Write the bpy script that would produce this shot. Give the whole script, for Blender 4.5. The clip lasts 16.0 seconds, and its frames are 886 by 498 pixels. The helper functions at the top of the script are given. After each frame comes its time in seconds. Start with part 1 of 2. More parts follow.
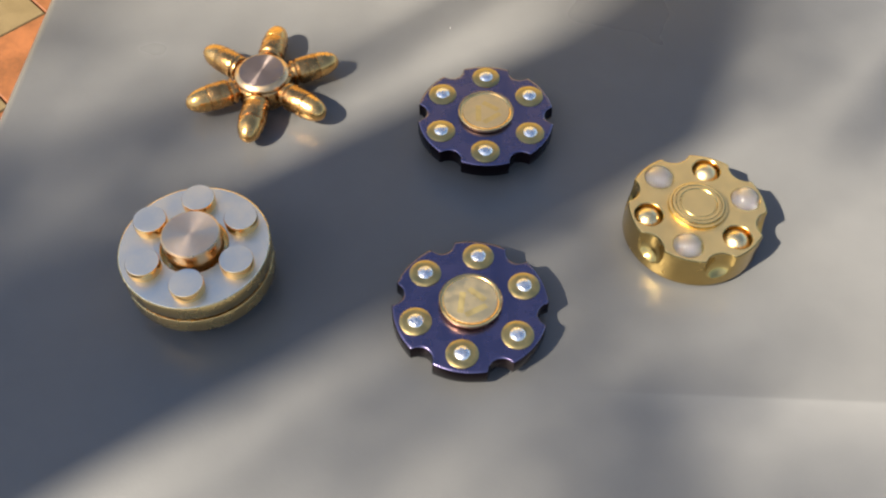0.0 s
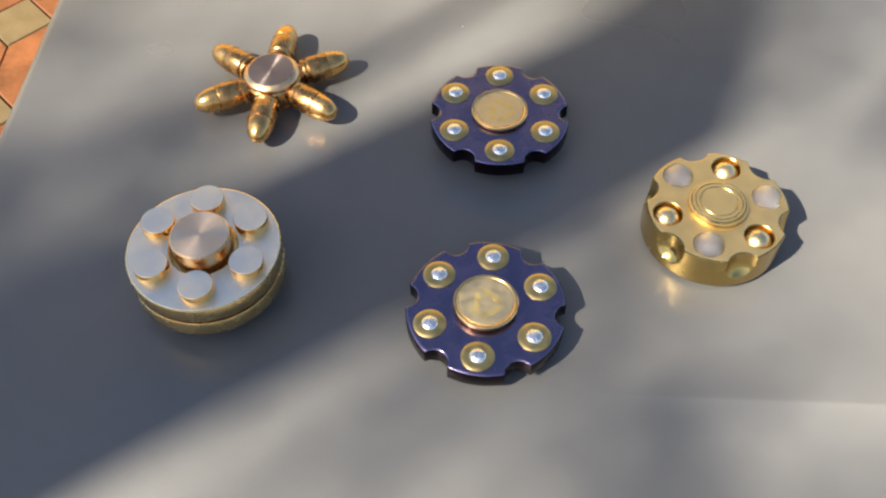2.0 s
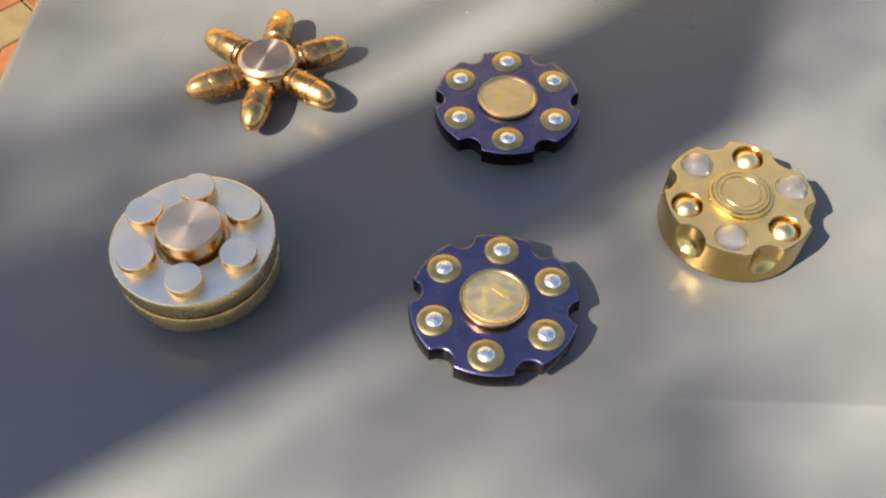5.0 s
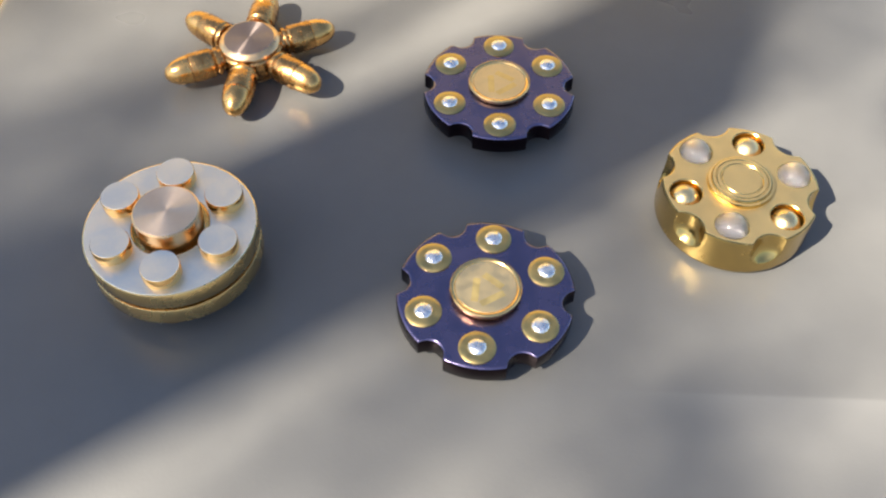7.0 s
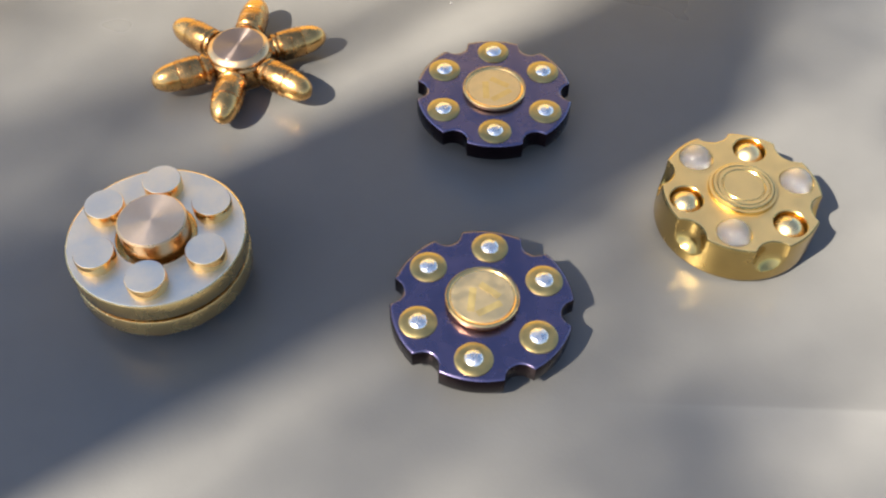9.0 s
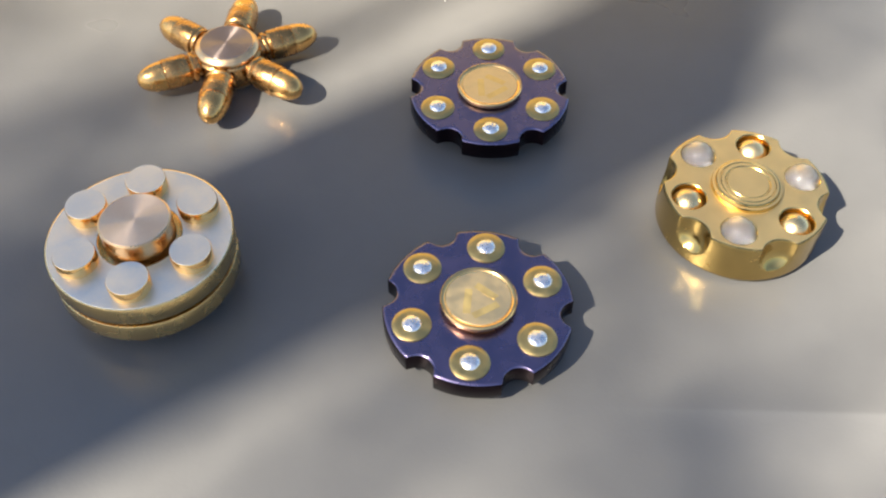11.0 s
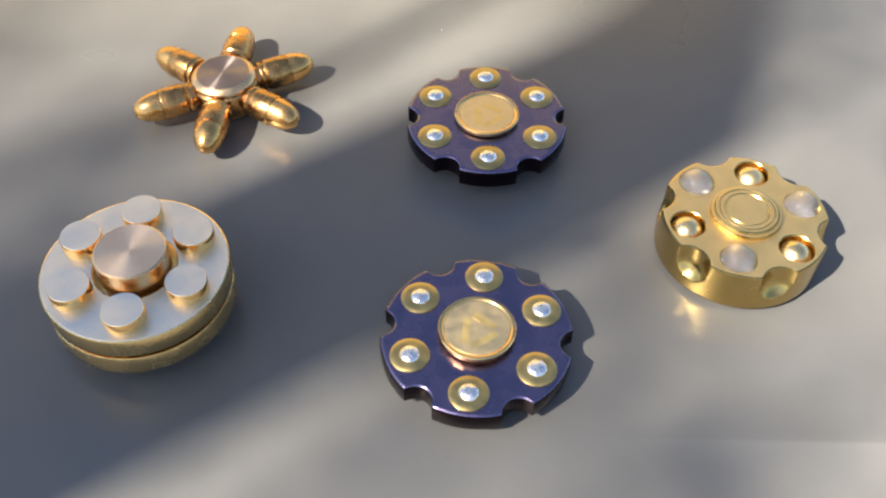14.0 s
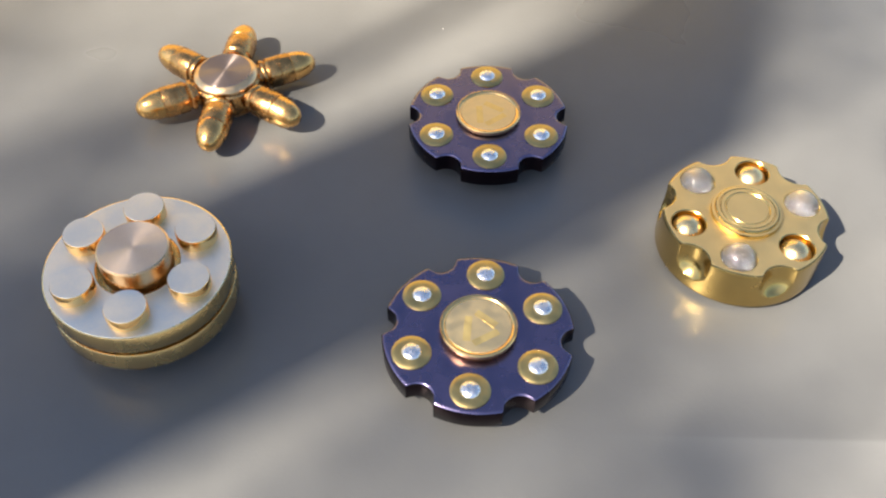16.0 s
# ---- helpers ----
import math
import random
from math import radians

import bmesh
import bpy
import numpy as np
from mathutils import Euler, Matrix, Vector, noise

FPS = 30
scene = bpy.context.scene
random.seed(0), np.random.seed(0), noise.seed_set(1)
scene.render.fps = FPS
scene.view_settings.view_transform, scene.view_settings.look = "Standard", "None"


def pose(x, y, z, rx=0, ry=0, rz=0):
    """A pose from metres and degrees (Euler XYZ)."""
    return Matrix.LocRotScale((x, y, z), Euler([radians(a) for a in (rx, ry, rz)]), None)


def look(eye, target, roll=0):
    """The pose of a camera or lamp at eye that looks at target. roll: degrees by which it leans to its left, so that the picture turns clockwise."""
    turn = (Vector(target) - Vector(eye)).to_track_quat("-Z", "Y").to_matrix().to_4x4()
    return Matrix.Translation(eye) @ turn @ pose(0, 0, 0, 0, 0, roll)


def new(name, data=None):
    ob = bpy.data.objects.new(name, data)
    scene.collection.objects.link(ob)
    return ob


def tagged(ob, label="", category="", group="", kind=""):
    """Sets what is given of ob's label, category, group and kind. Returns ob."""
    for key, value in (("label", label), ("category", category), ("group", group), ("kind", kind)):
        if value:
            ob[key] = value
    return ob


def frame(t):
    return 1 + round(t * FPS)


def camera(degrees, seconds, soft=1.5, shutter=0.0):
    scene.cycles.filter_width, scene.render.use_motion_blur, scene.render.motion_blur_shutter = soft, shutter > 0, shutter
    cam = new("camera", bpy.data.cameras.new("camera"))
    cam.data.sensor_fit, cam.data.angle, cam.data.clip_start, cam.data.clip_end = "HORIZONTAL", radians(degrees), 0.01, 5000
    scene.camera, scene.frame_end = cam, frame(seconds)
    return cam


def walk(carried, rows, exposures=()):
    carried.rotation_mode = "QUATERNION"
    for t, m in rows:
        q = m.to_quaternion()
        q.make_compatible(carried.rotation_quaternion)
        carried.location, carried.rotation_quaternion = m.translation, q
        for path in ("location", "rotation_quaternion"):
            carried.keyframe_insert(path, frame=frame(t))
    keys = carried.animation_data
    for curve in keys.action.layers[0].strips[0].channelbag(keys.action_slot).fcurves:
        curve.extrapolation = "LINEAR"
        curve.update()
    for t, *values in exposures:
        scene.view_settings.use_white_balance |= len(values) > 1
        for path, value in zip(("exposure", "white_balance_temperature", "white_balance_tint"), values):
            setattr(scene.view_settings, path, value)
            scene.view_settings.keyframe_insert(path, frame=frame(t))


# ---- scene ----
# ---------- camera and its walk ----------
cam = camera(48.98, 16.0, soft=2.2)
walk(cam, [
    (0.0, look((0.00648, -0.20085, 0.32231), (-0.01324, 0.03295, 0.0), 0.008)),
    (0.5, look((0.00536, -0.20195, 0.32106), (-0.01464, 0.03357, 0.0), 0.026)),
    (1.0, look((0.00437, -0.20069, 0.31839), (-0.01683, 0.03519, 0.0), -0.423)),
    (1.5, look((0.00417, -0.19984, 0.31624), (-0.01769, 0.03416, 0.0), -0.705)),
    (2.0, look((0.00401, -0.19834, 0.31350), (-0.01887, 0.03300, 0.0), -0.884)),
    (2.5, look((0.00389, -0.19646, 0.31060), (-0.01985, 0.03131, 0.0), -1.071)),
    (3.0, look((0.00340, -0.19554, 0.30768), (-0.02037, 0.03044, 0.0), -1.132)),
    (3.5, look((0.00248, -0.19474, 0.30444), (-0.02110, 0.02968, 0.0), -1.145)),
    (4.0, look((0.00119, -0.19305, 0.30035), (-0.02084, 0.03081, 0.0), -0.788)),
    (4.5, look((0.00034, -0.19180, 0.29613), (-0.02083, 0.03058, 0.0), -0.621)),
    (5.0, look((-0.00009, -0.19054, 0.29125), (-0.02041, 0.02971, 0.0), -0.456)),
    (5.5, look((-0.00026, -0.18928, 0.28636), (-0.01968, 0.02854, 0.0), -0.278)),
    (6.0, look((-0.00031, -0.18801, 0.28212), (-0.01872, 0.02738, 0.0), -0.072)),
    (6.5, look((-0.00042, -0.18674, 0.27920), (-0.01764, 0.02655, 0.0), 0.175)),
    (7.0, look((-0.00074, -0.18558, 0.27743), (-0.01622, 0.02513, 0.0), 0.469)),
    (7.5, look((-0.00077, -0.18418, 0.27510), (-0.01541, 0.02544, 0.0), 0.721)),
    (8.0, look((-0.00097, -0.18330, 0.27264), (-0.01446, 0.02652, 0.0), 1.001)),
    (8.5, look((-0.00149, -0.18275, 0.27014), (-0.01403, 0.02792, 0.0), 1.107)),
    (9.0, look((-0.00204, -0.18211, 0.26832), (-0.01466, 0.02944, 0.0), 0.836)),
    (9.5, look((-0.00221, -0.18133, 0.26562), (-0.01453, 0.03011, 0.0), 0.744)),
    (10.0, look((-0.00188, -0.18034, 0.26228), (-0.01406, 0.02981, 0.0), 0.655)),
    (10.5, look((-0.00137, -0.17932, 0.25902), (-0.01345, 0.02948, 0.0), 0.604)),
    (11.0, look((-0.00100, -0.17849, 0.25656), (-0.01289, 0.03005, 0.0), 0.627)),
    (11.5, look((-0.00111, -0.17804, 0.25559), (-0.01259, 0.03248, 0.0), 0.760)),
    (12.0, look((-0.00168, -0.17788, 0.25547), (-0.01219, 0.03580, 0.0), 1.170)),
    (12.5, look((-0.00201, -0.17766, 0.25562), (-0.01236, 0.03979, 0.0), 1.157)),
    (13.0, look((-0.00218, -0.17716, 0.25544), (-0.01281, 0.04133, 0.0), 0.969)),
    (13.5, look((-0.00153, -0.17723, 0.25544), (-0.01267, 0.04242, 0.0), 0.907)),
    (14.0, look((-0.00131, -0.17669, 0.25497), (-0.01296, 0.04310, 0.0), 0.506)),
    (14.5, look((-0.00133, -0.17824, 0.25514), (-0.01295, 0.04340, 0.0), 0.757)),
    (15.0, look((-0.00140, -0.17839, 0.25460), (-0.01308, 0.04342, 0.0), 0.752)),
    (15.5, look((-0.00153, -0.17810, 0.25476), (-0.01309, 0.04324, 0.0), 0.717)),
    (16.0, look((-0.00214, -0.17779, 0.25560), (-0.01341, 0.04220, 0.0), 0.719)),
], exposures=[(0.0, 1.80, 6600, 9), (4.0, 1.88, 6600, 9), (8.0, 2.04, 6600, 9), (16.0, 2.02, 6600, 9)])

# ---------- sky, sun, exposure ----------
SUN = Vector((-0.76, -0.62, 1.0)).normalized()
world = bpy.data.worlds.new("sky")
scene.world = world
world.use_nodes = True
nt = world.node_tree
nt.nodes.clear()
sky = nt.nodes.new("ShaderNodeTexSky")
sky.sky_type = "NISHITA"
sky.sun_disc = False
sky.air_density, sky.dust_density, sky.ozone_density = 1.0, 1.2, 3.0
sky.sun_elevation = math.asin(SUN.z)
sky.sun_rotation = math.atan2(SUN.x, SUN.y)
bg = nt.nodes.new("ShaderNodeBackground")
bg.inputs["Strength"].default_value = 0.053
wo = nt.nodes.new("ShaderNodeOutputWorld")
haze = nt.nodes.new("ShaderNodeHueSaturation")
haze.inputs["Saturation"].default_value = 0.92
nt.links.new(sky.outputs[0], haze.inputs["Color"])
nt.links.new(haze.outputs[0], bg.inputs["Color"])
nt.links.new(bg.outputs[0], wo.inputs["Surface"])
lamp = bpy.data.lights.new("sun", "SUN")
lamp.energy, lamp.angle, lamp.color = 5.0, radians(0.55), (1.0, 0.90, 0.74)
sun = new("sun", lamp)
sun.matrix_world = look(SUN * 6, (0, 0, 0))


# ---------- materials ----------
def socket(node, name, value):
    node.inputs[name].default_value = value


def surface(name, base, rough=0.5, metal=0.0, var=0.08, scale=60.0, bump=0.0, bump_scale=400.0,
            rough_var=0.06, tint=None, object_random=0.0, spec=0.5, coords="Object"):
    """A principled surface with blotches, fine grain and relief."""
    m = bpy.data.materials.new(name)
    m.use_nodes = True
    n, l = m.node_tree.nodes, m.node_tree.links
    b = n["Principled BSDF"]
    socket(b, "Metallic", metal)
    socket(b, "Specular IOR Level", spec)
    tc = n.new("ShaderNodeTexCoord")
    big = n.new("ShaderNodeTexNoise")
    socket(big, "Scale", scale)
    socket(big, "Detail", 4.0)
    fine = n.new("ShaderNodeTexNoise")
    socket(fine, "Scale", scale * 9)
    socket(fine, "Detail", 3.0)
    for k in (big, fine):
        l.new(tc.outputs[coords], k.inputs["Vector"])
    blend = n.new("ShaderNodeMath")
    blend.operation = "MULTIPLY_ADD"
    l.new(fine.outputs["Fac"], blend.inputs[0])
    blend.inputs[1].default_value = 0.35
    l.new(big.outputs["Fac"], blend.inputs[2])
    lo = tuple(c * (1 - var) for c in base)
    hi = tint if tint else tuple(min(1, c * (1 + var)) for c in base)
    ramp = n.new("ShaderNodeValToRGB")
    ramp.color_ramp.elements[0].position, ramp.color_ramp.elements[0].color = 0.42, (*lo, 1)
    ramp.color_ramp.elements[1].position, ramp.color_ramp.elements[1].color = 0.92, (*hi, 1)
    ramp.color_ramp.interpolation = "EASE"
    l.new(blend.outputs[0], ramp.inputs[0])
    colour = ramp.outputs[0]
    if object_random:
        info = n.new("ShaderNodeObjectInfo")
        hsv = n.new("ShaderNodeHueSaturation")
        rng = n.new("ShaderNodeMapRange")
        socket(rng, "To Min", 1 - object_random)
        socket(rng, "To Max", 1 + object_random)
        l.new(info.outputs["Random"], rng.inputs["Value"])
        l.new(rng.outputs[0], hsv.inputs["Value"])
        l.new(colour, hsv.inputs["Color"])
        colour = hsv.outputs[0]
    l.new(colour, b.inputs["Base Color"])
    rr = n.new("ShaderNodeMapRange")
    rr.interpolation_type = "SMOOTHERSTEP"
    socket(rr, "From Min", 0.2)
    socket(rr, "From Max", 0.8)
    socket(rr, "To Min", max(0.02, rough - rough_var))
    socket(rr, "To Max", rough + rough_var)
    l.new(big.outputs["Fac"], rr.inputs["Value"])
    l.new(rr.outputs[0], b.inputs["Roughness"])
    if bump:
        relief = n.new("ShaderNodeTexNoise")
        socket(relief, "Scale", bump_scale)
        socket(relief, "Detail", 3.0)
        l.new(tc.outputs[coords], relief.inputs["Vector"])
        bn = n.new("ShaderNodeBump")
        socket(bn, "Strength", bump)
        socket(bn, "Distance", 0.0004)
        l.new(relief.outputs["Fac"], bn.inputs["Height"])
        l.new(bn.outputs[0], b.inputs["Normal"])
    return m


def lathed(name, base, rough=0.3, aniso=0.85):
    """Turned metal: its highlight stretches to a bow tie round the axis."""
    m = surface(name, base, rough, 1.0, 0.05, 200.0, rough_var=0.03)
    n, l = m.node_tree.nodes, m.node_tree.links
    b = n["Principled BSDF"]
    socket(b, "Anisotropic", aniso)
    socket(b, "Anisotropic Rotation", 0.25)
    tan = n.new("ShaderNodeTangent")
    tan.direction_type, tan.axis = "RADIAL", "Z"
    l.new(tan.outputs[0], b.inputs["Tangent"])
    return m


def clear_glass(name, tone, rough, ior=1.45, clear=1.0):
    m = bpy.data.materials.new(name)
    m.use_nodes = True
    b = m.node_tree.nodes["Principled BSDF"]
    socket(b, "Base Color", (*tone, 1))
    socket(b, "Roughness", rough)
    socket(b, "IOR", ior)
    socket(b, "Transmission Weight", clear)
    return m


M_TABLE = surface("grey_table_laminate", (0.118, 0.118, 0.118), 0.31, 0.0, 0.07, 9.0, 0.10, 900.0, 0.04)
socket(M_TABLE.node_tree.nodes["Principled BSDF"], "IOR", 1.52)


def painted_light_strip(m):
    """Paints the brighter light below a straight shadow edge into the table colour."""
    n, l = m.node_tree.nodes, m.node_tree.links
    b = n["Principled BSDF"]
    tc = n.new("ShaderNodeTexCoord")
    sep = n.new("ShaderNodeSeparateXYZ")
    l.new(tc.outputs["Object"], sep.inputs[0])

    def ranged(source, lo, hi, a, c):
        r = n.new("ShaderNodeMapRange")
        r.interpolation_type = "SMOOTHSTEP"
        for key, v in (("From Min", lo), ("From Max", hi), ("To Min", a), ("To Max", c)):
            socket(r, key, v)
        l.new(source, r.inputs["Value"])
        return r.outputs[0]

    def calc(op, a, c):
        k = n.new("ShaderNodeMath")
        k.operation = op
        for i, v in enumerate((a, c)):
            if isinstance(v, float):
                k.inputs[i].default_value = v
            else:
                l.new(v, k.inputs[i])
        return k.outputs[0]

    light_edge = calc("SUBTRACT", sep.outputs["Y"], calc("MULTIPLY", sep.outputs["X"], 0.0033))
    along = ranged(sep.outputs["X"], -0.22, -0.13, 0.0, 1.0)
    across = calc("MULTIPLY", ranged(light_edge, -0.0202, -0.0186, 1.0, 0.0), ranged(light_edge, -0.098, -0.0226, 0.0, 1.0))
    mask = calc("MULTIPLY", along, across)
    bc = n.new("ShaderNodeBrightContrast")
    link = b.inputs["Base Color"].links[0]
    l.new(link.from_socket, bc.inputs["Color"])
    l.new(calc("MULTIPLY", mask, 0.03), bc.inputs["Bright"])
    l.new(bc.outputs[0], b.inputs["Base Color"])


painted_light_strip(M_TABLE)
M_TABLE_EDGE = surface("pale_table_edge", (0.62, 0.58, 0.52), 0.4, 0.0, 0.06, 30.0)
M_STEEL_LEG = surface("painted_steel", (0.32, 0.32, 0.33), 0.4, 0.0, 0.06, 20.0)
M_BRASS = surface("satin_brass", (0.98, 0.68, 0.30), 0.25, 1.0, 0.08, 150.0, 0.08, 1500.0)
M_BRASS_DEEP = surface("worn_brass", (0.52, 0.285, 0.105), 0.25, 1.0, 0.25, 300.0, 0.25, 1500.0)
M_TIP = surface("rubbed_brass_tip", (0.70, 0.41, 0.15), 0.25, 1.0, 0.15, 240.0, 0.12, 1500.0)
M_BRASS_BRIGHT = surface("polished_brass", (0.96, 0.60, 0.24), 0.20, 1.0, 0.05, 150.0)
M_BRASS_FACE = surface("matt_brass_face", (0.94, 0.73, 0.40), 0.40, 1.0, 0.05, 260.0, 0.03, 1800.0)
M_INSERT = surface("dull_brass_insert", (0.54, 0.41, 0.17), 0.36, 1.0, 0.10, 260.0, 0.08, 1500.0)
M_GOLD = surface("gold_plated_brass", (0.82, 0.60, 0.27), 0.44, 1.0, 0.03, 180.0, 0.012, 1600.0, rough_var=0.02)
# Darker copy of the gold: the side walls' dim reflections are put into the colour.
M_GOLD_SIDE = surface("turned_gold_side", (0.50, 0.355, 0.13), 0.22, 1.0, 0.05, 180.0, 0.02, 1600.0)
M_GOLD_BRIGHT = surface("polished_gold_ball", (0.98, 0.73, 0.37), 0.30, 1.0, 0.04, 180.0)
M_EMBLEM = surface("yellow_emblem_enamel", (0.97, 0.71, 0.29), 0.44, 1.0, 0.08, 300.0)
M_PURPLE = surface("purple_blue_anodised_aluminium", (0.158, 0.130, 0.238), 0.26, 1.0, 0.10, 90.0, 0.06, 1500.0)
# Near-black stands in for the dim reflections on the purple disc's side walls.
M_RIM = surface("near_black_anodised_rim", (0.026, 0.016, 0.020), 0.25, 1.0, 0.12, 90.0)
socket(M_PURPLE.node_tree.nodes["Principled BSDF"], "Coat Weight", 1.0)
socket(M_PURPLE.node_tree.nodes["Principled BSDF"], "Coat Roughness", 0.12)
M_STEEL = surface("bright_steel_bead", (0.98, 0.94, 0.93), 0.28, 1.0, 0.05, 400.0, 1.0, 550.0)
M_NICKEL = surface("satin_nickel_face", (0.97, 0.94, 0.85), 0.42, 1.0, 0.10, 120.0, 0.12, 900.0, tint=(1.0, 0.92, 0.78))
M_COPPER = lathed("turned_rose_copper", (0.98, 0.77, 0.59), 0.46, 0.97)
M_BRONZE = lathed("turned_dark_bronze", (0.38, 0.31, 0.29), 0.34, 0.98)
M_COPPER_SIDE = surface("rose_copper_side", (0.83, 0.55, 0.29), 0.31, 1.0, 0.10, 250.0)
M_DARK = surface("dark_bearing_well", (0.07, 0.05, 0.035), 0.5, 0.6, 0.2, 300.0)
M_GLASS = clear_glass("milky_clear_glass", (0.84, 0.86, 0.93), 0.07, 1.5, 0.95)
M_TERRACOTTA = surface("terracotta_tile", (0.115, 0.038, 0.011), 0.55, 0.0, 0.42, 14.0, 0.4, 120.0, object_random=0.18)
M_CREAM = surface("cream_stone_inset", (0.100, 0.072, 0.034), 0.55, 0.0, 0.14, 25.0, 0.3, 140.0, object_random=0.10)
M_GROUT = surface("brown_grout", (0.05, 0.026, 0.014), 0.9, 0.0, 0.2, 30.0, 0.5, 200.0)
M_EARTH = surface("garden_ground", (0.12, 0.10, 0.05), 0.95, 0.0, 0.3, 1.5, 0.3, 20.0)
M_STUCCO = surface("weathered_stucco", (0.42, 0.40, 0.36), 0.9, 0.0, 0.12, 3.0, 0.6, 90.0)
M_WOOD = surface("weathered_beam_wood", (0.20, 0.13, 0.075), 0.75, 0.0, 0.25, 8.0, 0.5, 60.0)
M_CLAD = surface("ochre_stucco", (0.43, 0.32, 0.12), 0.85, 0.0, 0.18, 4.0, 0.4, 60.0)
M_CRUMB = surface("white_crumb", (0.62, 0.60, 0.56), 0.7, 0.0, 0.08, 900.0)
M_LEAF = surface("vine_leaf", (0.07, 0.11, 0.03), 0.6, 0.0, 0.25, 12.0)


# ---------- mesh tools ----------
def part(name, bm, material, parent=None, label="", smooth=35.0):
    """Link a bmesh as one mesh object, under a thing or a part."""
    bmesh.ops.recalc_face_normals(bm, faces=bm.faces)
    if smooth:
        for f in bm.faces:
            f.smooth = True
        for e in bm.edges:
            if len(e.link_faces) == 2 and e.calc_face_angle(0) > radians(smooth):
                e.smooth = False
    me = bpy.data.meshes.new(name)
    bm.to_mesh(me)
    bm.free()
    me.materials.append(material)
    ob = new(name, me)
    if parent:
        ob.parent = parent
    if label:
        tagged(ob, label)
    return ob


def thing(name, x, y, z, turn, label, category, group=""):
    ob = new(name)
    ob.empty_display_size = 0.01
    ob.matrix_basis = pose(x, y, z, 0, 0, turn)
    return tagged(ob, label, category, group)


def turned(profile, segments=64):
    """A body of revolution from (radius, height) pairs; ends at radius 0 are closed."""
    bm = bmesh.new()
    rings = []
    for r, z in profile:
        if r < 1e-7:
            rings.append([bm.verts.new((0, 0, z))])
        else:
            rings.append([bm.verts.new((r * math.cos(a), r * math.sin(a), z))
                          for a in (2 * math.pi * k / segments for k in range(segments))])
    for low, high in zip(rings, rings[1:]):
        for k in range(segments):
            j = (k + 1) % segments
            if len(low) == 1 and len(high) == 1:
                continue
            if len(low) == 1:
                bm.faces.new((low[0], high[j], high[k]))
            elif len(high) == 1:
                bm.faces.new((low[k], low[j], high[0]))
            else:
                bm.faces.new((low[k], low[j], high[j], high[k]))
    return bm


def moved(bm, m):
    bmesh.ops.transform(bm, matrix=m, verts=bm.verts)
    return bm


def box(sx, sy, sz, bevel=0.0, segments=2):
    bm = bmesh.new()
    bmesh.ops.create_cube(bm, size=1.0)
    bmesh.ops.scale(bm, vec=(sx, sy, sz), verts=bm.verts)
    if bevel:
        bmesh.ops.bevel(bm, geom=list(bm.edges), offset=bevel, segments=segments, affect="EDGES", profile=0.5)
    return bm


def fluted_disc(radius, z0, z1, chamfer, flutes=(), top_holes=(), bottom_holes=(), segments=288, levels=10):
    """A disc whose rim is cut by scallops. flutes: (angle, axis radius, cutter radius, height at which the cutter's round end begins).
    holes: (x, y, radius, depth) sunk into a face."""
    bm = bmesh.new()

    def rim(a, z):
        r = radius
        for fa, axis, cut, end in flutes:
            d = (a - fa + math.pi) % (2 * math.pi) - math.pi
            c = cut * cut - max(0.0, end - z) ** 2
            c -= (axis * math.sin(d)) ** 2
            if abs(d) < 0.6 and c > 0:
                r = min(r, axis * math.cos(d) - math.sqrt(c))
        return r

    steps = [(z0, chamfer + 0.0006), (z0, chamfer), (z0 + chamfer * 0.3, chamfer * 0.3), (z0 + chamfer, 0.0)]
    steps += [(z0 + chamfer + (z1 - z0 - 2 * chamfer) * k / levels, 0.0) for k in range(1, levels + 1)]
    steps += [(z1 - chamfer * 0.3, chamfer * 0.3), (z1, chamfer), (z1, chamfer + 0.0006)]
    rings = []
    for z, inset in steps:
        rings.append([bm.verts.new(((rim(a, z) - inset) * math.cos(a), (rim(a, z) - inset) * math.sin(a), z))
                      for a in (2 * math.pi * k / segments for k in range(segments))])
    for low, high in zip(rings, rings[1:]):
        for k in range(segments):
            j = (k + 1) % segments
            bm.faces.new((low[k], low[j], high[j], high[k]))
    for ring, holes, z, way in ((rings[-1], top_holes, z1, -1), (rings[0], bottom_holes, z0, 1)):
        loops = [ring]
        for x, y, r, depth in holes:
            n = 40
            lip, edge, floor_ring = [], [], []
            for k in range(n):
                a = 2 * math.pi * k / n
                c, s = math.cos(a), math.sin(a)
                lip.append(bm.verts.new((x + (r + 0.0003) * c, y + (r + 0.0003) * s, z)))
                edge.append(bm.verts.new((x + r * c, y + r * s, z + way * 0.0003)))
                floor_ring.append(bm.verts.new((x + r * c, y + r * s, z + way * depth)))
            for k in range(n):
                j = (k + 1) % n
                bm.faces.new((lip[k], lip[j], edge[j], edge[k]))
                bm.faces.new((edge[k], edge[j], floor_ring[j], floor_ring[k]))
            bm.faces.new(floor_ring)
            loops.append(lip)
        if len(loops) == 1:
            bm.faces.new(ring)
            continue
        edges = []
        for lp in loops:
            for k in range(len(lp)):
                edges.append(bm.edges.get((lp[k], lp[(k + 1) % len(lp)])))
        bmesh.ops.triangle_fill(bm, use_beauty=True, use_dissolve=False, edges=edges, normal=(0, 0, 1))
    return bm


def polar(r, degrees):
    return r * math.cos(radians(degrees)), r * math.sin(radians(degrees))


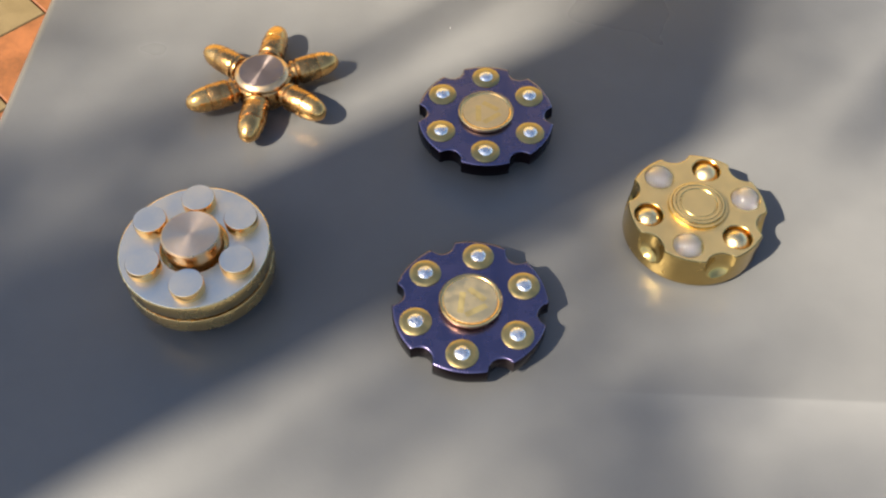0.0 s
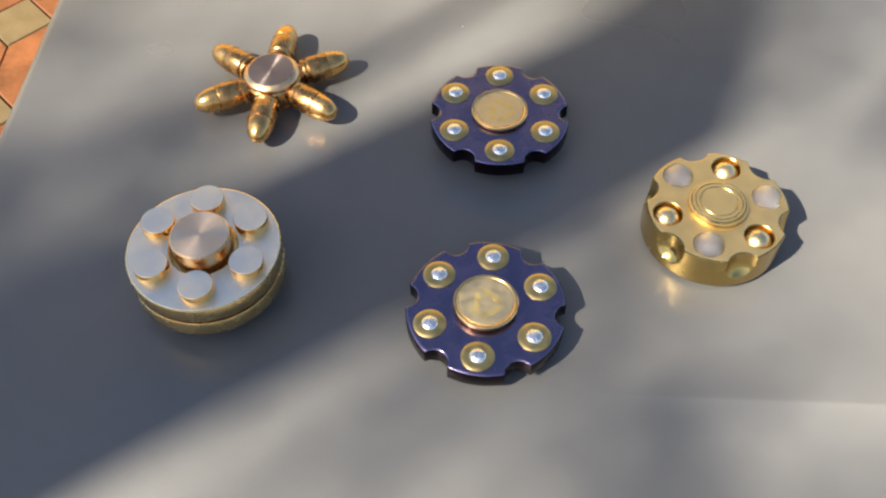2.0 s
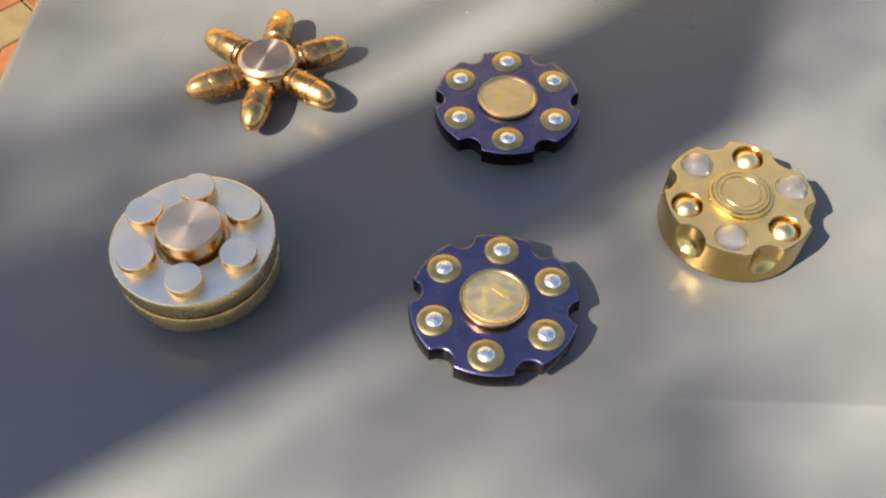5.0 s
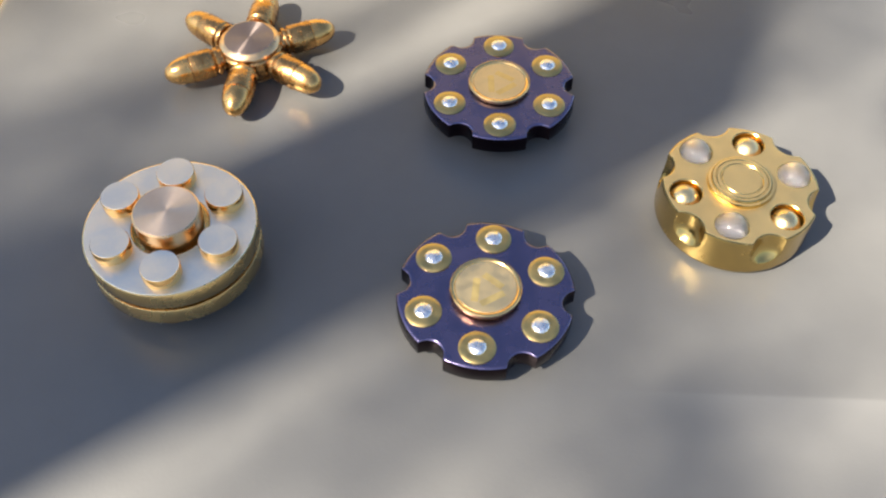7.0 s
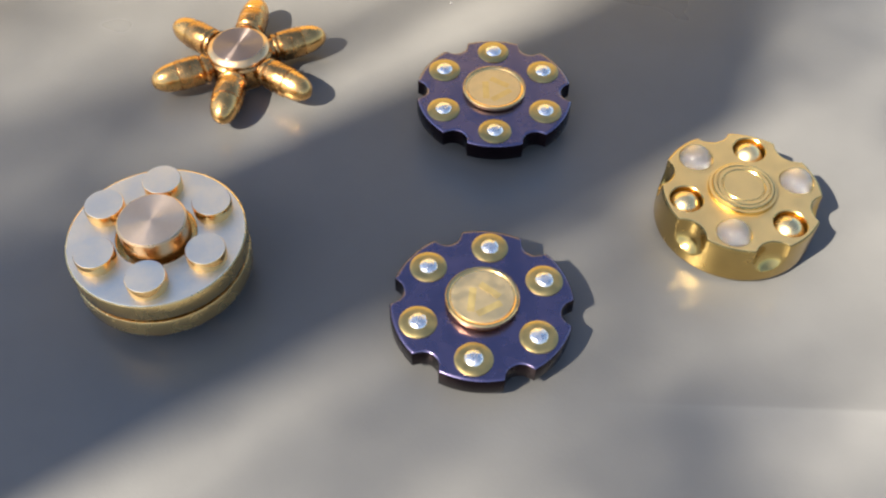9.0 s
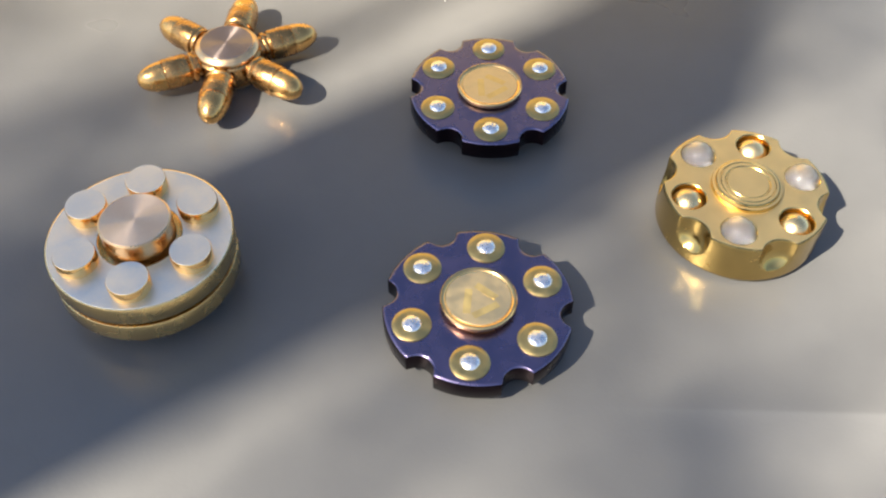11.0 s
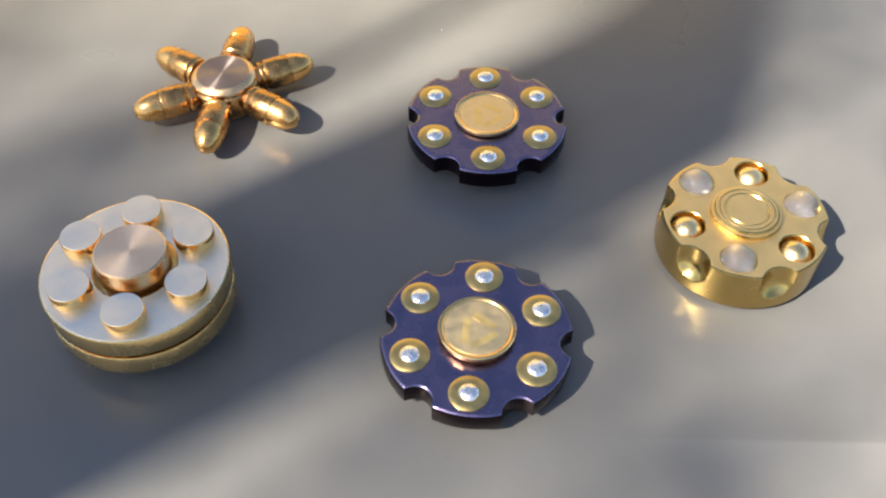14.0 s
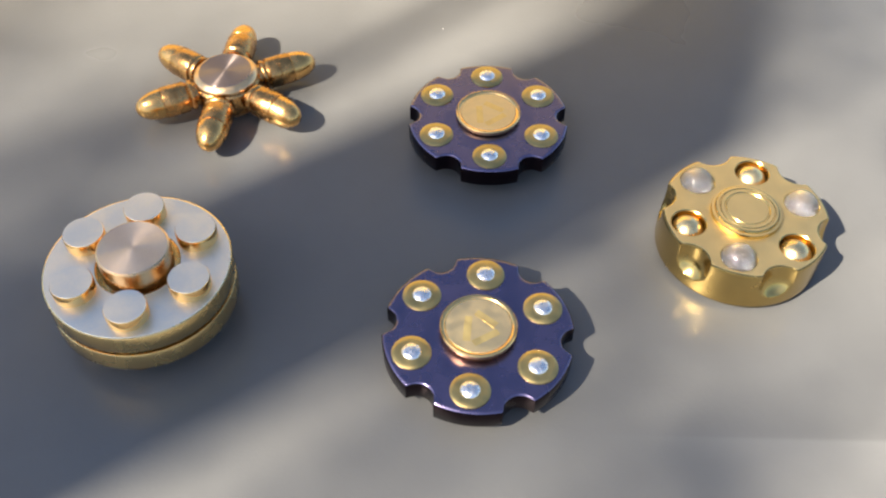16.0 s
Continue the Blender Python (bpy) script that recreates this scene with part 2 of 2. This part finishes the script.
# ---------- ground, floor, wall, beam, table ----------
FLOOR = -0.74
bm = bmesh.new()
bmesh.ops.create_grid(bm, x_segments=8, y_segments=8, size=400.0)
ground = part("ground", moved(bm, Matrix.Translation((0, 0, FLOOR - 0.03))), M_EARTH, smooth=0)
tagged(ground, "bare brown garden soil round the patio", "ground", kind="structure")

floor = part("floor", moved(box(9.6, 6.6, 0.028), Matrix.Translation((0.0, 0.0, FLOOR - 0.020))), M_GROUT, smooth=0)
tagged(floor, "terracotta octagon tiles with cream stone insets and brown grout", "floor", kind="structure")

# Unseen wall, added and toned for its warm reflection in the tabletop.
wall = part("wall_north", moved(box(4.46, 0.2, 2.66), Matrix.Translation((-1.37, 2.62, FLOOR + 1.324))), M_STUCCO, smooth=0)
tagged(wall, "unseen ochre and grey wall, added for its reflection", "wall", kind="structure")
part("plinth", moved(box(4.50, 0.06, 2.58), Matrix.Translation((-1.37, 2.49, FLOOR + 1.284))), M_CLAD, wall, "unseen ochre facing, added for warm reflection", smooth=0)


def pergola():
    """One unseen beam on two posts, added to throw the broad band of shade on the table."""
    ux, uy = 0.795, 0.607
    h = 1.9
    nx, ny = -uy, ux
    off = 0.006
    t0, t1 = -3.4, -1.685
    p = thing("pergola", nx * off, ny * off, FLOOR - 0.006, math.degrees(math.atan2(uy, ux)),
              "unseen brown wooden beam on posts, added to shade the table", "pergola")
    beam = moved(box(t1 - t0, 0.096, 0.070, 0.003), Matrix.Translation(((t0 + t1) / 2, 0, h - FLOOR)))
    # The slanted end shapes where the band of shade stops.
    for v in beam.verts:
        if v.co.x > t1 - 0.1:
            v.co.x += 1.2 * v.co.y
    part("beam", beam, M_WOOD, p)
    for x in (t0 + 0.1, t1 - 0.203):
        part("post", moved(box(0.09, 0.09, h - FLOOR - 0.035, 0.005), Matrix.Translation((x, 0, (h - FLOOR - 0.035) / 2))), M_WOOD, p)
    return p


pergola()


# Places on the table and the share of sun wanted at each.
SUN_SHARES = ((-0.19, 0.13, 0.50), (-0.155, 0.09, 0.38), (-0.18, 0.04, 0.08), (-0.145, 0.15, 0.84), (-0.05, 0.165, 0.92), (0.01, 0.175, 0.90),
        (0.075, 0.165, 0.12), (0.118, 0.175, 0.36), (0.15, 0.165, 0.72), (0.165, 0.14, 0.85), (0.155, 0.09, 1.0), (0.14, 0.05, 1.2),
        (0.05, 0.0, 0.48), (0.09, 0.01, 0.62), (0.125, 0.005, 0.85), (0.0, -0.07, 0.78), (0.0, -0.035, 0.45), (-0.028, -0.030, 0.32), (-0.05, -0.015, 0.50),
        (-0.05, -0.05, 0.68), (-0.09, -0.06, 0.95), (0.055, -0.045, 0.24), (0.115, -0.045, 0.66), (-0.03, -0.09, 0.75), (0.08, -0.09, 0.42))


def shade_cover(x, y):
    """Leaf density that gives a place on the table its set share of sun."""
    total = weight = 1e-9
    for gx, gy, clear in SUN_SHARES:
        w = math.exp(-((x - gx) ** 2 + (y - gy) ** 2) / 0.0009)
        total += w * clear
        weight += w
    if weight < 1e-4:
        return 0.45 + 0.25 * noise.noise((x * 14, y * 14, 4.2))
    return -math.log(max(0.05, min(1.0, total / weight)))


def vine():
    """An unseen vine, added on the sunny side so that its leaves break up the light."""
    rnd = random.Random(11)
    v = thing("climbing_vine", -3.0, -2.4, FLOOR - 0.006, 0, "unseen green leaves and brown stems, added to dapple the light", "vine")
    base = Vector((-3.0, -2.4, FLOOR - 0.006))
    verts, faces = [], []
    outline = [(0, -0.5), (0.34, -0.36), (0.5, -0.02), (0.3, 0.2), (0.0, 0.56), (-0.3, 0.2), (-0.5, -0.02), (-0.34, -0.36)]

    def leaf(p, size):
        turn = Euler((rnd.uniform(-0.9, 0.9), rnd.uniform(-0.9, 0.9), rnd.uniform(0, 6.28))).to_matrix()
        k = len(verts)
        verts.append(p + turn @ Vector((0, 0, 0.06 * size)))
        for ox, oy in outline:
            verts.append(p + turn @ Vector((ox * size, oy * size, -0.08 * size * abs(ox) * 4)))
        faces.extend((k, k + 1 + q, k + 1 + (q + 1) % 8) for q in range(8))

    for k in range(13000):
        x, y = -0.45 + 1.05 * (k * 0.7548777 % 1), -0.50 + (k * 0.5698403 % 1)
        h = rnd.uniform(3.0, 4.6)
        if rnd.random() < 0.36 * shade_cover(x, y):
            leaf(Vector((x, y, 0)) + SUN * (h / SUN.z) - base, rnd.uniform(0.016, 0.028))
    me = bpy.data.meshes.new("foliage")
    me.from_pydata(verts, [], faces)
    me.materials.append(M_LEAF)
    ob = new("foliage", me)
    ob.parent = v
    for k in range(5):
        bm = bmesh.new()
        p = Vector((rnd.uniform(-0.06, 0.06), rnd.uniform(-0.06, 0.06), 0))
        aim = Vector((rnd.uniform(-0.5, 0.5), rnd.uniform(-0.5, 0.5), 4.9))
        rings = []
        for q in range(15):
            f = q / 14
            c = p + aim * f + Vector((0.06 * math.sin(5 * f + k), 0.06 * math.cos(4 * f + 2 * k), 0)) * f
            r = 0.010 * (1 - 0.75 * f)
            rings.append([bm.verts.new(c + Vector((r * math.cos(a), r * math.sin(a), 0))) for a in (math.pi / 3 * w for w in range(6))])
        for lo, hi in zip(rings, rings[1:]):
            for w in range(6):
                bm.faces.new((lo[w], lo[(w + 1) % 6], hi[(w + 1) % 6], hi[w]))
        bm.faces.new(rings[0])
        bm.faces.new(rings[-1])
        part("stem", bm, M_WOOD, v)
    # Unseen canes set on the sun's line to streak the table with shade.
    for a, c in (((-0.10, 0.10), (0.05, 0.29)), ((0.16, 0.10), (0.22, 0.30)), ((-0.30, 0.14), (-0.12, 0.26))):
        up = SUN * (2.1 / SUN.z)
        p, q = Vector((*a, 0)) + up - base, Vector((*c, 0)) + up - base + Vector((0, 0, 0.25))
        cane = turned([(0, 0), (0.006, 0), (0.0045, (q - p).length), (0, (q - p).length)], 8)
        part("stem", moved(cane, Matrix.Translation(p) @ (q - p).to_track_quat("Z", "Y").to_matrix().to_4x4()), M_WOOD, v)
    return v


vine()

X0, X1, Y0, Y1 = -0.2190, 0.69, -0.62, 0.62


def table():
    t = thing("table", 0.24, 0.0, FLOOR - 0.006, 2.1, "grey satin table with a smooth top and pale edge", "table")
    base = Vector((0.24, 0.0, FLOOR - 0.006))
    rnd = 0.006

    def spread(a, b, fine):
        vals = {a + rnd * (1 - math.cos(math.pi / 2 * k / 5)) for k in range(6)} | {b - rnd * (1 - math.cos(math.pi / 2 * k / 5)) for k in range(6)}
        n = int((b - a - 2 * rnd) / 0.02)
        vals |= {a + rnd + (b - a - 2 * rnd) * k / n for k in range(n + 1)}
        vals |= set(fine)
        return sorted(vals)

    xs = spread(X0, X1, ())
    ys = spread(Y0, Y1, [-0.05 + 0.001 * k for k in range(60)])

    def height(x, y):
        e = max(0.0, rnd - min(x - X0, X1 - x, y - Y0, Y1 - y))
        z = -(rnd - math.sqrt(max(0.0, rnd * rnd - e * e)))
        line = -0.0204 + 0.0033 * x
        fade = max(0.0, min(1.0, (x - 0.02) / 0.06))
        z += -0.00040 * fade / (1 + math.exp(max(-40, min(40, (y - line) / 0.0012)))) * (1.0 if y > line - 0.02 else max(0.0, 1 - (line - 0.02 - y) / 0.2))
        z += 0.0003 * (noise.noise((x * 6, y * 6, 1.7)) - 0.2)
        return z

    bm = bmesh.new()
    grid = [[bm.verts.new((x, y, height(x, y))) for x in xs] for y in ys]
    for j in range(len(ys) - 1):
        for i in range(len(xs) - 1):
            bm.faces.new((grid[j][i], grid[j][i + 1], grid[j + 1][i + 1], grid[j + 1][i]))
    part("tabletop", moved(bm, Matrix.Translation(-base)), M_TABLE, t, smooth=60)
    edge = box(X1 - X0 - 0.0004, Y1 - Y0 - 0.0004, 0.018, 0.003)
    part("table_edge", moved(edge, Matrix.Translation(Vector(((X0 + X1) / 2, 0, -0.0155)) - base)), M_TABLE_EDGE, t, "pale table edge")
    for sx in (X0 + 0.06, X1 - 0.06):
        for sy in (Y0 + 0.06, Y1 - 0.06):
            part("leg", moved(turned([(0, FLOOR - 0.006), (0.014, FLOOR - 0.006), (0.016, FLOOR), (0.018, -0.0247), (0, -0.0247)], 20),
                              Matrix.Translation(Vector((sx, sy, 0)) - base)), M_STEEL_LEG, t)
    return t


table()


# ---------- the spinners ----------
def revolver_spinner(x, y, turn, label, lift=0.0):
    """Thin scalloped disc with six capped inserts and a flat brass hub."""
    s = thing("fidget_spinner", x, y, 0.0, turn, label, "fidget spinner", "purple fidget spinners")
    fl = [(radians(30 + 60 * k), 0.0310, 0.0052, -1.0) for k in range(6)]
    part("body", fluted_disc(0.0299, 0.0040 + lift, 0.0113 + lift, 0.0008, fl, levels=3), M_PURPLE, s, "glossy purple-blue scalloped disc", smooth=60)
    # Thin shell that lays this darkness over the purple side walls.
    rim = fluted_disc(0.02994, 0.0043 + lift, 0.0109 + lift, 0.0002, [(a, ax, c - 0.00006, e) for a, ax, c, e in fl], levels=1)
    part("rim", rim, M_RIM, s, "near-black rim, dark reflections put into its colour")
    part("hub", turned([(0, 0.0), (0.0095, 0.0), (0.0108, 0.0006), (0.0108, 0.0124), (0.0117, 0.0126), (0.0120, 0.0129), (0.0120, 0.0141),
                        (0.0117, 0.01445), (0.0112, 0.0145), (0.0107, 0.0143), (0.0104, 0.0139), (0, 0.0139)], 96), M_BRASS_BRIGHT, s, "round brass hub with a raised rim")
    part("hub_face", turned([(0, 0.0139), (0.0102, 0.0139), (0.0101, 0.01402), (0, 0.01402)], 72), M_BRASS_FACE, s, "matt greenish brass face")
    em = bmesh.new()
    for ax, ay, ang, ln in ((-0.0036, 0.0002, 62, 0.0094), (0.0032, 0.0014, 118, 0.0080), (0.0002, -0.0050, 8, 0.0090)):
        b = box(ln, 0.0024, 0.00003)
        moved(b, pose(ax, ay, 0.01403, 0, 0, ang))
        me = bpy.data.meshes.new("tmp")
        b.to_mesh(me)
        b.free()
        em.from_mesh(me)
        bpy.data.meshes.remove(me)
    part("emblem", em, M_EMBLEM, s, "plain yellow emblem bars")
    for k in range(6):
        px, py = polar(0.0222, 60 * k)
        mv = Matrix.Translation((px, py, lift))
        ins = part("insert", moved(turned([(0, 0.0034), (0.0058, 0.0034), (0.0062, 0.0038), (0.0062, 0.0114), (0.0061, 0.0117), (0.0056, 0.01195),
                                           (0.0046, 0.0121), (0.0036, 0.0122), (0, 0.0122)], 40), mv), M_INSERT, s, "brass cartridge-like insert")
        part("bead", moved(turned([(0, 0.01215), (0.0031, 0.01215), (0.0030, 0.0124), (0.0026, 0.0128), (0.0019, 0.0131), (0.0009, 0.0133), (0, 0.01335)], 28), mv),
             M_STEEL, ins, "bright steel bead")
    return s


def star_spinner(x, y, turn):
    """Six cartridge-shaped arms round a turned copper hub."""
    s = thing("fidget_spinner", x, y, 0.0, turn, "six-armed brass fidget spinner with cartridge-shaped arms on the table", "fidget spinner", "brass fidget spinners")
    part("core", turned([(0, 0.0018), (0.0116, 0.0018), (0.0127, 0.0030), (0.0130, 0.0058), (0.0130, 0.0092), (0.0128, 0.0112), (0.0120, 0.0120), (0, 0.0120)], 72),
         M_BRASS_DEEP, s, "dark brass core ring")
    part("hub", turned([(0, 0.0), (0.0102, 0.0), (0.0111, 0.0008), (0.0111, 0.0016), (0.0098, 0.0020), (0.0098, 0.0122), (0.0118, 0.0124), (0.0123, 0.0127),
                        (0.0123, 0.0136), (0.0121, 0.0140), (0.0104, 0.0153), (0.0101, 0.0154), (0, 0.0154)], 96), M_COPPER_SIDE, s, "rose copper hub with a bevelled rim")
    part("hub_face", turned([(0, 0.0154), (0.0101, 0.0154), (0.0100, 0.01552), (0, 0.01552)], 96), M_BRONZE, s, "turned dark bronze face")
    case_profile = [(0, 0.0110), (0.0043, 0.0110), (0.0045, 0.0134), (0.0056, 0.0137), (0.0058, 0.0140), (0.0058, 0.0150), (0.0055, 0.0153), (0.0051, 0.0157),
                    (0.0054, 0.0162), (0.0059, 0.0166), (0.0060, 0.0170), (0.00604, 0.0206), (0.00592, 0.0207), (0.00592, 0.0209), (0.00605, 0.0210), (0.00605, 0.0254), (0.0059, 0.0257), (0, 0.0257)]
    tip_profile = [(0, 0.0257), (0.0055, 0.0257), (0.0058, 0.0260), (0.0057, 0.0276), (0.0054, 0.0298), (0.0048, 0.0319), (0.0039, 0.0337),
                   (0.0029, 0.0350), (0.0018, 0.0358), (0.0009, 0.0361), (0, 0.0362)]
    for k in range(6):
        m = Matrix.Translation((0, 0, 0.0082)) @ Matrix.Rotation(radians(60 * k), 4, "Z") @ Matrix.Rotation(radians(90), 4, "Y")
        arm = part("arm", moved(turned(case_profile, 40), m), M_BRASS_DEEP, s, "brass cartridge-shaped arm")
        part("tip", moved(turned(tip_profile, 40), m), M_TIP, arm, "rounded brass tip")
    return s


def gold_spinner(x, y, turn):
    """Thick fluted disc with three sunk brass balls and three glass balls."""
    s = thing("fidget_spinner", x, y, 0.0, turn, "thick gold fluted fidget spinner with brass and glass balls", "fidget spinner", "brass fidget spinners")
    z0, z1 = 0.0018, 0.0176
    fl = [(radians(30 + 60 * k), 0.0314, 0.0075, z0 + 0.0114) for k in range(6)]
    holes = [(*polar(0.0203, 60 * k), 0.0057, 0.0101) for k in range(6)]
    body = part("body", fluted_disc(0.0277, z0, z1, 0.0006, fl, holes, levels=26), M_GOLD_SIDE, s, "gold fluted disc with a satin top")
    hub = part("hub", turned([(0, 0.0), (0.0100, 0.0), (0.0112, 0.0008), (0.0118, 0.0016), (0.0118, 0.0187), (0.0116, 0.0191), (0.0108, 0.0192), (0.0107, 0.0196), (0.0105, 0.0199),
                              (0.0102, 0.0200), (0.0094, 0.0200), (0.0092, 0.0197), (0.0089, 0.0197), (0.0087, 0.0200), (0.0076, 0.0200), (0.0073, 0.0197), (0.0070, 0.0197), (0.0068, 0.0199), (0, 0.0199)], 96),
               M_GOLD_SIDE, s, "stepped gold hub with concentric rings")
    # Only the flat top faces take the lighter gold.
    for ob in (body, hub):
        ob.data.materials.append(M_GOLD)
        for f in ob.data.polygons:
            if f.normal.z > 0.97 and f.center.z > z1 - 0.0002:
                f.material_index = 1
    for k in range(6):
        px, py = polar(0.0203, 60 * k)
        bm = bmesh.new()
        r = 0.0056 if k % 2 else 0.0057
        bmesh.ops.create_uvsphere(bm, u_segments=36, v_segments=20, radius=r)
        if k % 2:
            part("brass_ball", moved(bm, Matrix.Translation((px, py, z1 - 0.0101 + r))), M_GOLD_BRIGHT, s, "sunk polished brass ball", smooth=60)
        else:
            part("glass_ball", moved(bm, Matrix.Translation((px, py, z1 - 0.0070 + r))), M_GLASS, s, "milky clear glass ball", smooth=60)
    return s


def stacked_spinner(x, y, turn):
    """Two brass discs with nickel faces, round pegs on both sides and a tall copper hub."""
    s = thing("fidget_spinner", x, y, 0.0, turn, "stacked brass fidget spinner with silvery pegs and copper hub", "fidget spinner", "brass fidget spinners")
    R = 0.0288
    mid = 0.0164
    for side in (1, -1):
        zf = mid + side * 0.0078
        a, b = sorted((mid + side * 0.0007, zf))
        well = [(0, 0, 0.0127, 0.0060)]
        disc = part("disc", fluted_disc(R, a, b, 0.0004, (), well if side > 0 else (), well if side < 0 else (), segments=144, levels=2),
                    M_BRASS, s, "satin brass disc")
        ring = turned([(0.0132, zf), (R - 0.0005, zf), (R - 0.0006, zf + side * 0.00012), (0.0132, zf + side * 0.00012), (0.0132, zf)], 128)
        part("face_plate", ring, M_NICKEL, disc, "thin silvery nickel face")
        for k in range(6):
            mv = Matrix.Translation((*polar(0.0200, 60 * k), 0))
            zt = zf + side * (0.0044 if side > 0 else 0.0040)
            part("peg", moved(turned([(0, zf), (0.0064, zf), (0.0064, zt - side * 0.0003), (0.0062, zt), (0, zt)], 48), mv), M_BRASS_BRIGHT, disc, "brass peg")
            part("peg_face", moved(turned([(0, zt), (0.0062, zt), (0.0061, zt + side * 0.00012), (0, zt + side * 0.00012)], 48), mv), M_NICKEL, disc, "silvery nickel peg face")
    # Spacer coloured near-black, standing in for the shade between the discs.
    part("spacer", turned([(0, mid - 0.0008), (0.0262, mid - 0.0008), (0.0262, mid + 0.0008), (0, mid + 0.0008)], 96), M_DARK, s, "spacer ring coloured dark for the gap's shade")
    part("hub", turned([(0, 0.0), (0.0104, 0.0), (0.0110, 0.0005), (0.0111, 0.0010), (0.0111, 0.0085), (0.0100, 0.0092), (0.0100, 0.0225), (0.0111, 0.0232),
                        (0.0111, 0.0310), (0.0110, 0.0315), (0.0106, 0.0318), (0, 0.0318)], 96), M_COPPER_SIDE, s, "tall rose copper hub")
    part("hub_face", turned([(0, 0.0318), (0.0105, 0.0318), (0.0104, 0.03192), (0, 0.03192)], 96), M_COPPER, s, "turned copper face")
    return s


revolver_spinner(0.0, 0.0, 26.0, "glossy purple-blue fidget spinner half in sunlight on the table")
revolver_spinner(0.0, 0.0989, 33.0, "glossy purple-blue fidget spinner lying in the shade", 0.0009)
star_spinner(-0.1023, 0.1142, 29.0)
gold_spinner(0.0876, 0.0497, 16.0)
stacked_spinner(-0.1061, 0.0091, 37.0)


# ---------- a crumb on the table ----------
bm = bmesh.new()
bmesh.ops.create_icosphere(bm, subdivisions=2, radius=0.00028)
for v in bm.verts:
    v.co *= 1 + 0.35 * noise.noise(v.co * 2500)
crumb = part("crumb", moved(bm, Matrix.Translation((-0.0210, 0.1670, 0.0002))), M_CRUMB)
tagged(crumb, "tiny white crumb lying on the grey table", "crumb")

# ---------- floor pieces ----------
PITCH, DOT = 0.213, 0.043
LX, LY, LA = -0.8085, 0.9885, 4.0


def floor_piece(corners, name, material, height):
    bm = bmesh.new()
    c = sum((Vector(p) for p in corners), Vector((0, 0))) / len(corners)
    low = [bm.verts.new((*p, -0.012)) for p in corners]
    mid = [bm.verts.new((*p, height - 0.002)) for p in corners]
    top = [bm.verts.new((*(Vector(p) + (c - Vector(p)).normalized() * 0.002), height)) for p in corners]
    for a, b in ((low, mid), (mid, top)):
        for k in range(len(corners)):
            j = (k + 1) % len(corners)
            bm.faces.new((a[k], a[j], b[j], b[k]))
    bm.faces.new(top)
    bmesh.ops.recalc_face_normals(bm, faces=bm.faces)
    me = bpy.data.meshes.new(name)
    bm.to_mesh(me)
    bm.free()
    me.materials.append(material)
    return me


g = 0.0028
hd = DOT * math.sqrt(2) - g
dot_mesh = floor_piece([(hd, 0), (0, hd), (-hd, 0), (0, -hd)], "stone_inset", M_CREAM, 0.0)
w, cut = PITCH / 2 - g / 2, PITCH / 2 - DOT * math.sqrt(2)
oct_mesh = floor_piece([(w, -cut), (w, cut), (cut, w), (-cut, w), (-w, cut), (-w, -cut), (-cut, -w), (cut, -w)], "tile", M_TERRACOTTA, 0.0)
lattice = pose(LX, LY, 0, 0, 0, LA)
for i in range(-5, 13):
    for j in range(-11, 6):
        for me, du in ((dot_mesh, 0.0), (oct_mesh, 0.5)):
            p = lattice @ Vector(((i + du) * PITCH, (j + du) * PITCH, 0))
            if -1.6 < p.x < 1.2 and -1.2 < p.y < 1.5:
                ob = new(me.name, me)
                ob.parent = floor
                ob.matrix_basis = pose(p.x, p.y, FLOOR + random.uniform(-0.0012, 0.0012), random.uniform(-0.2, 0.2), random.uniform(-0.2, 0.2), LA)
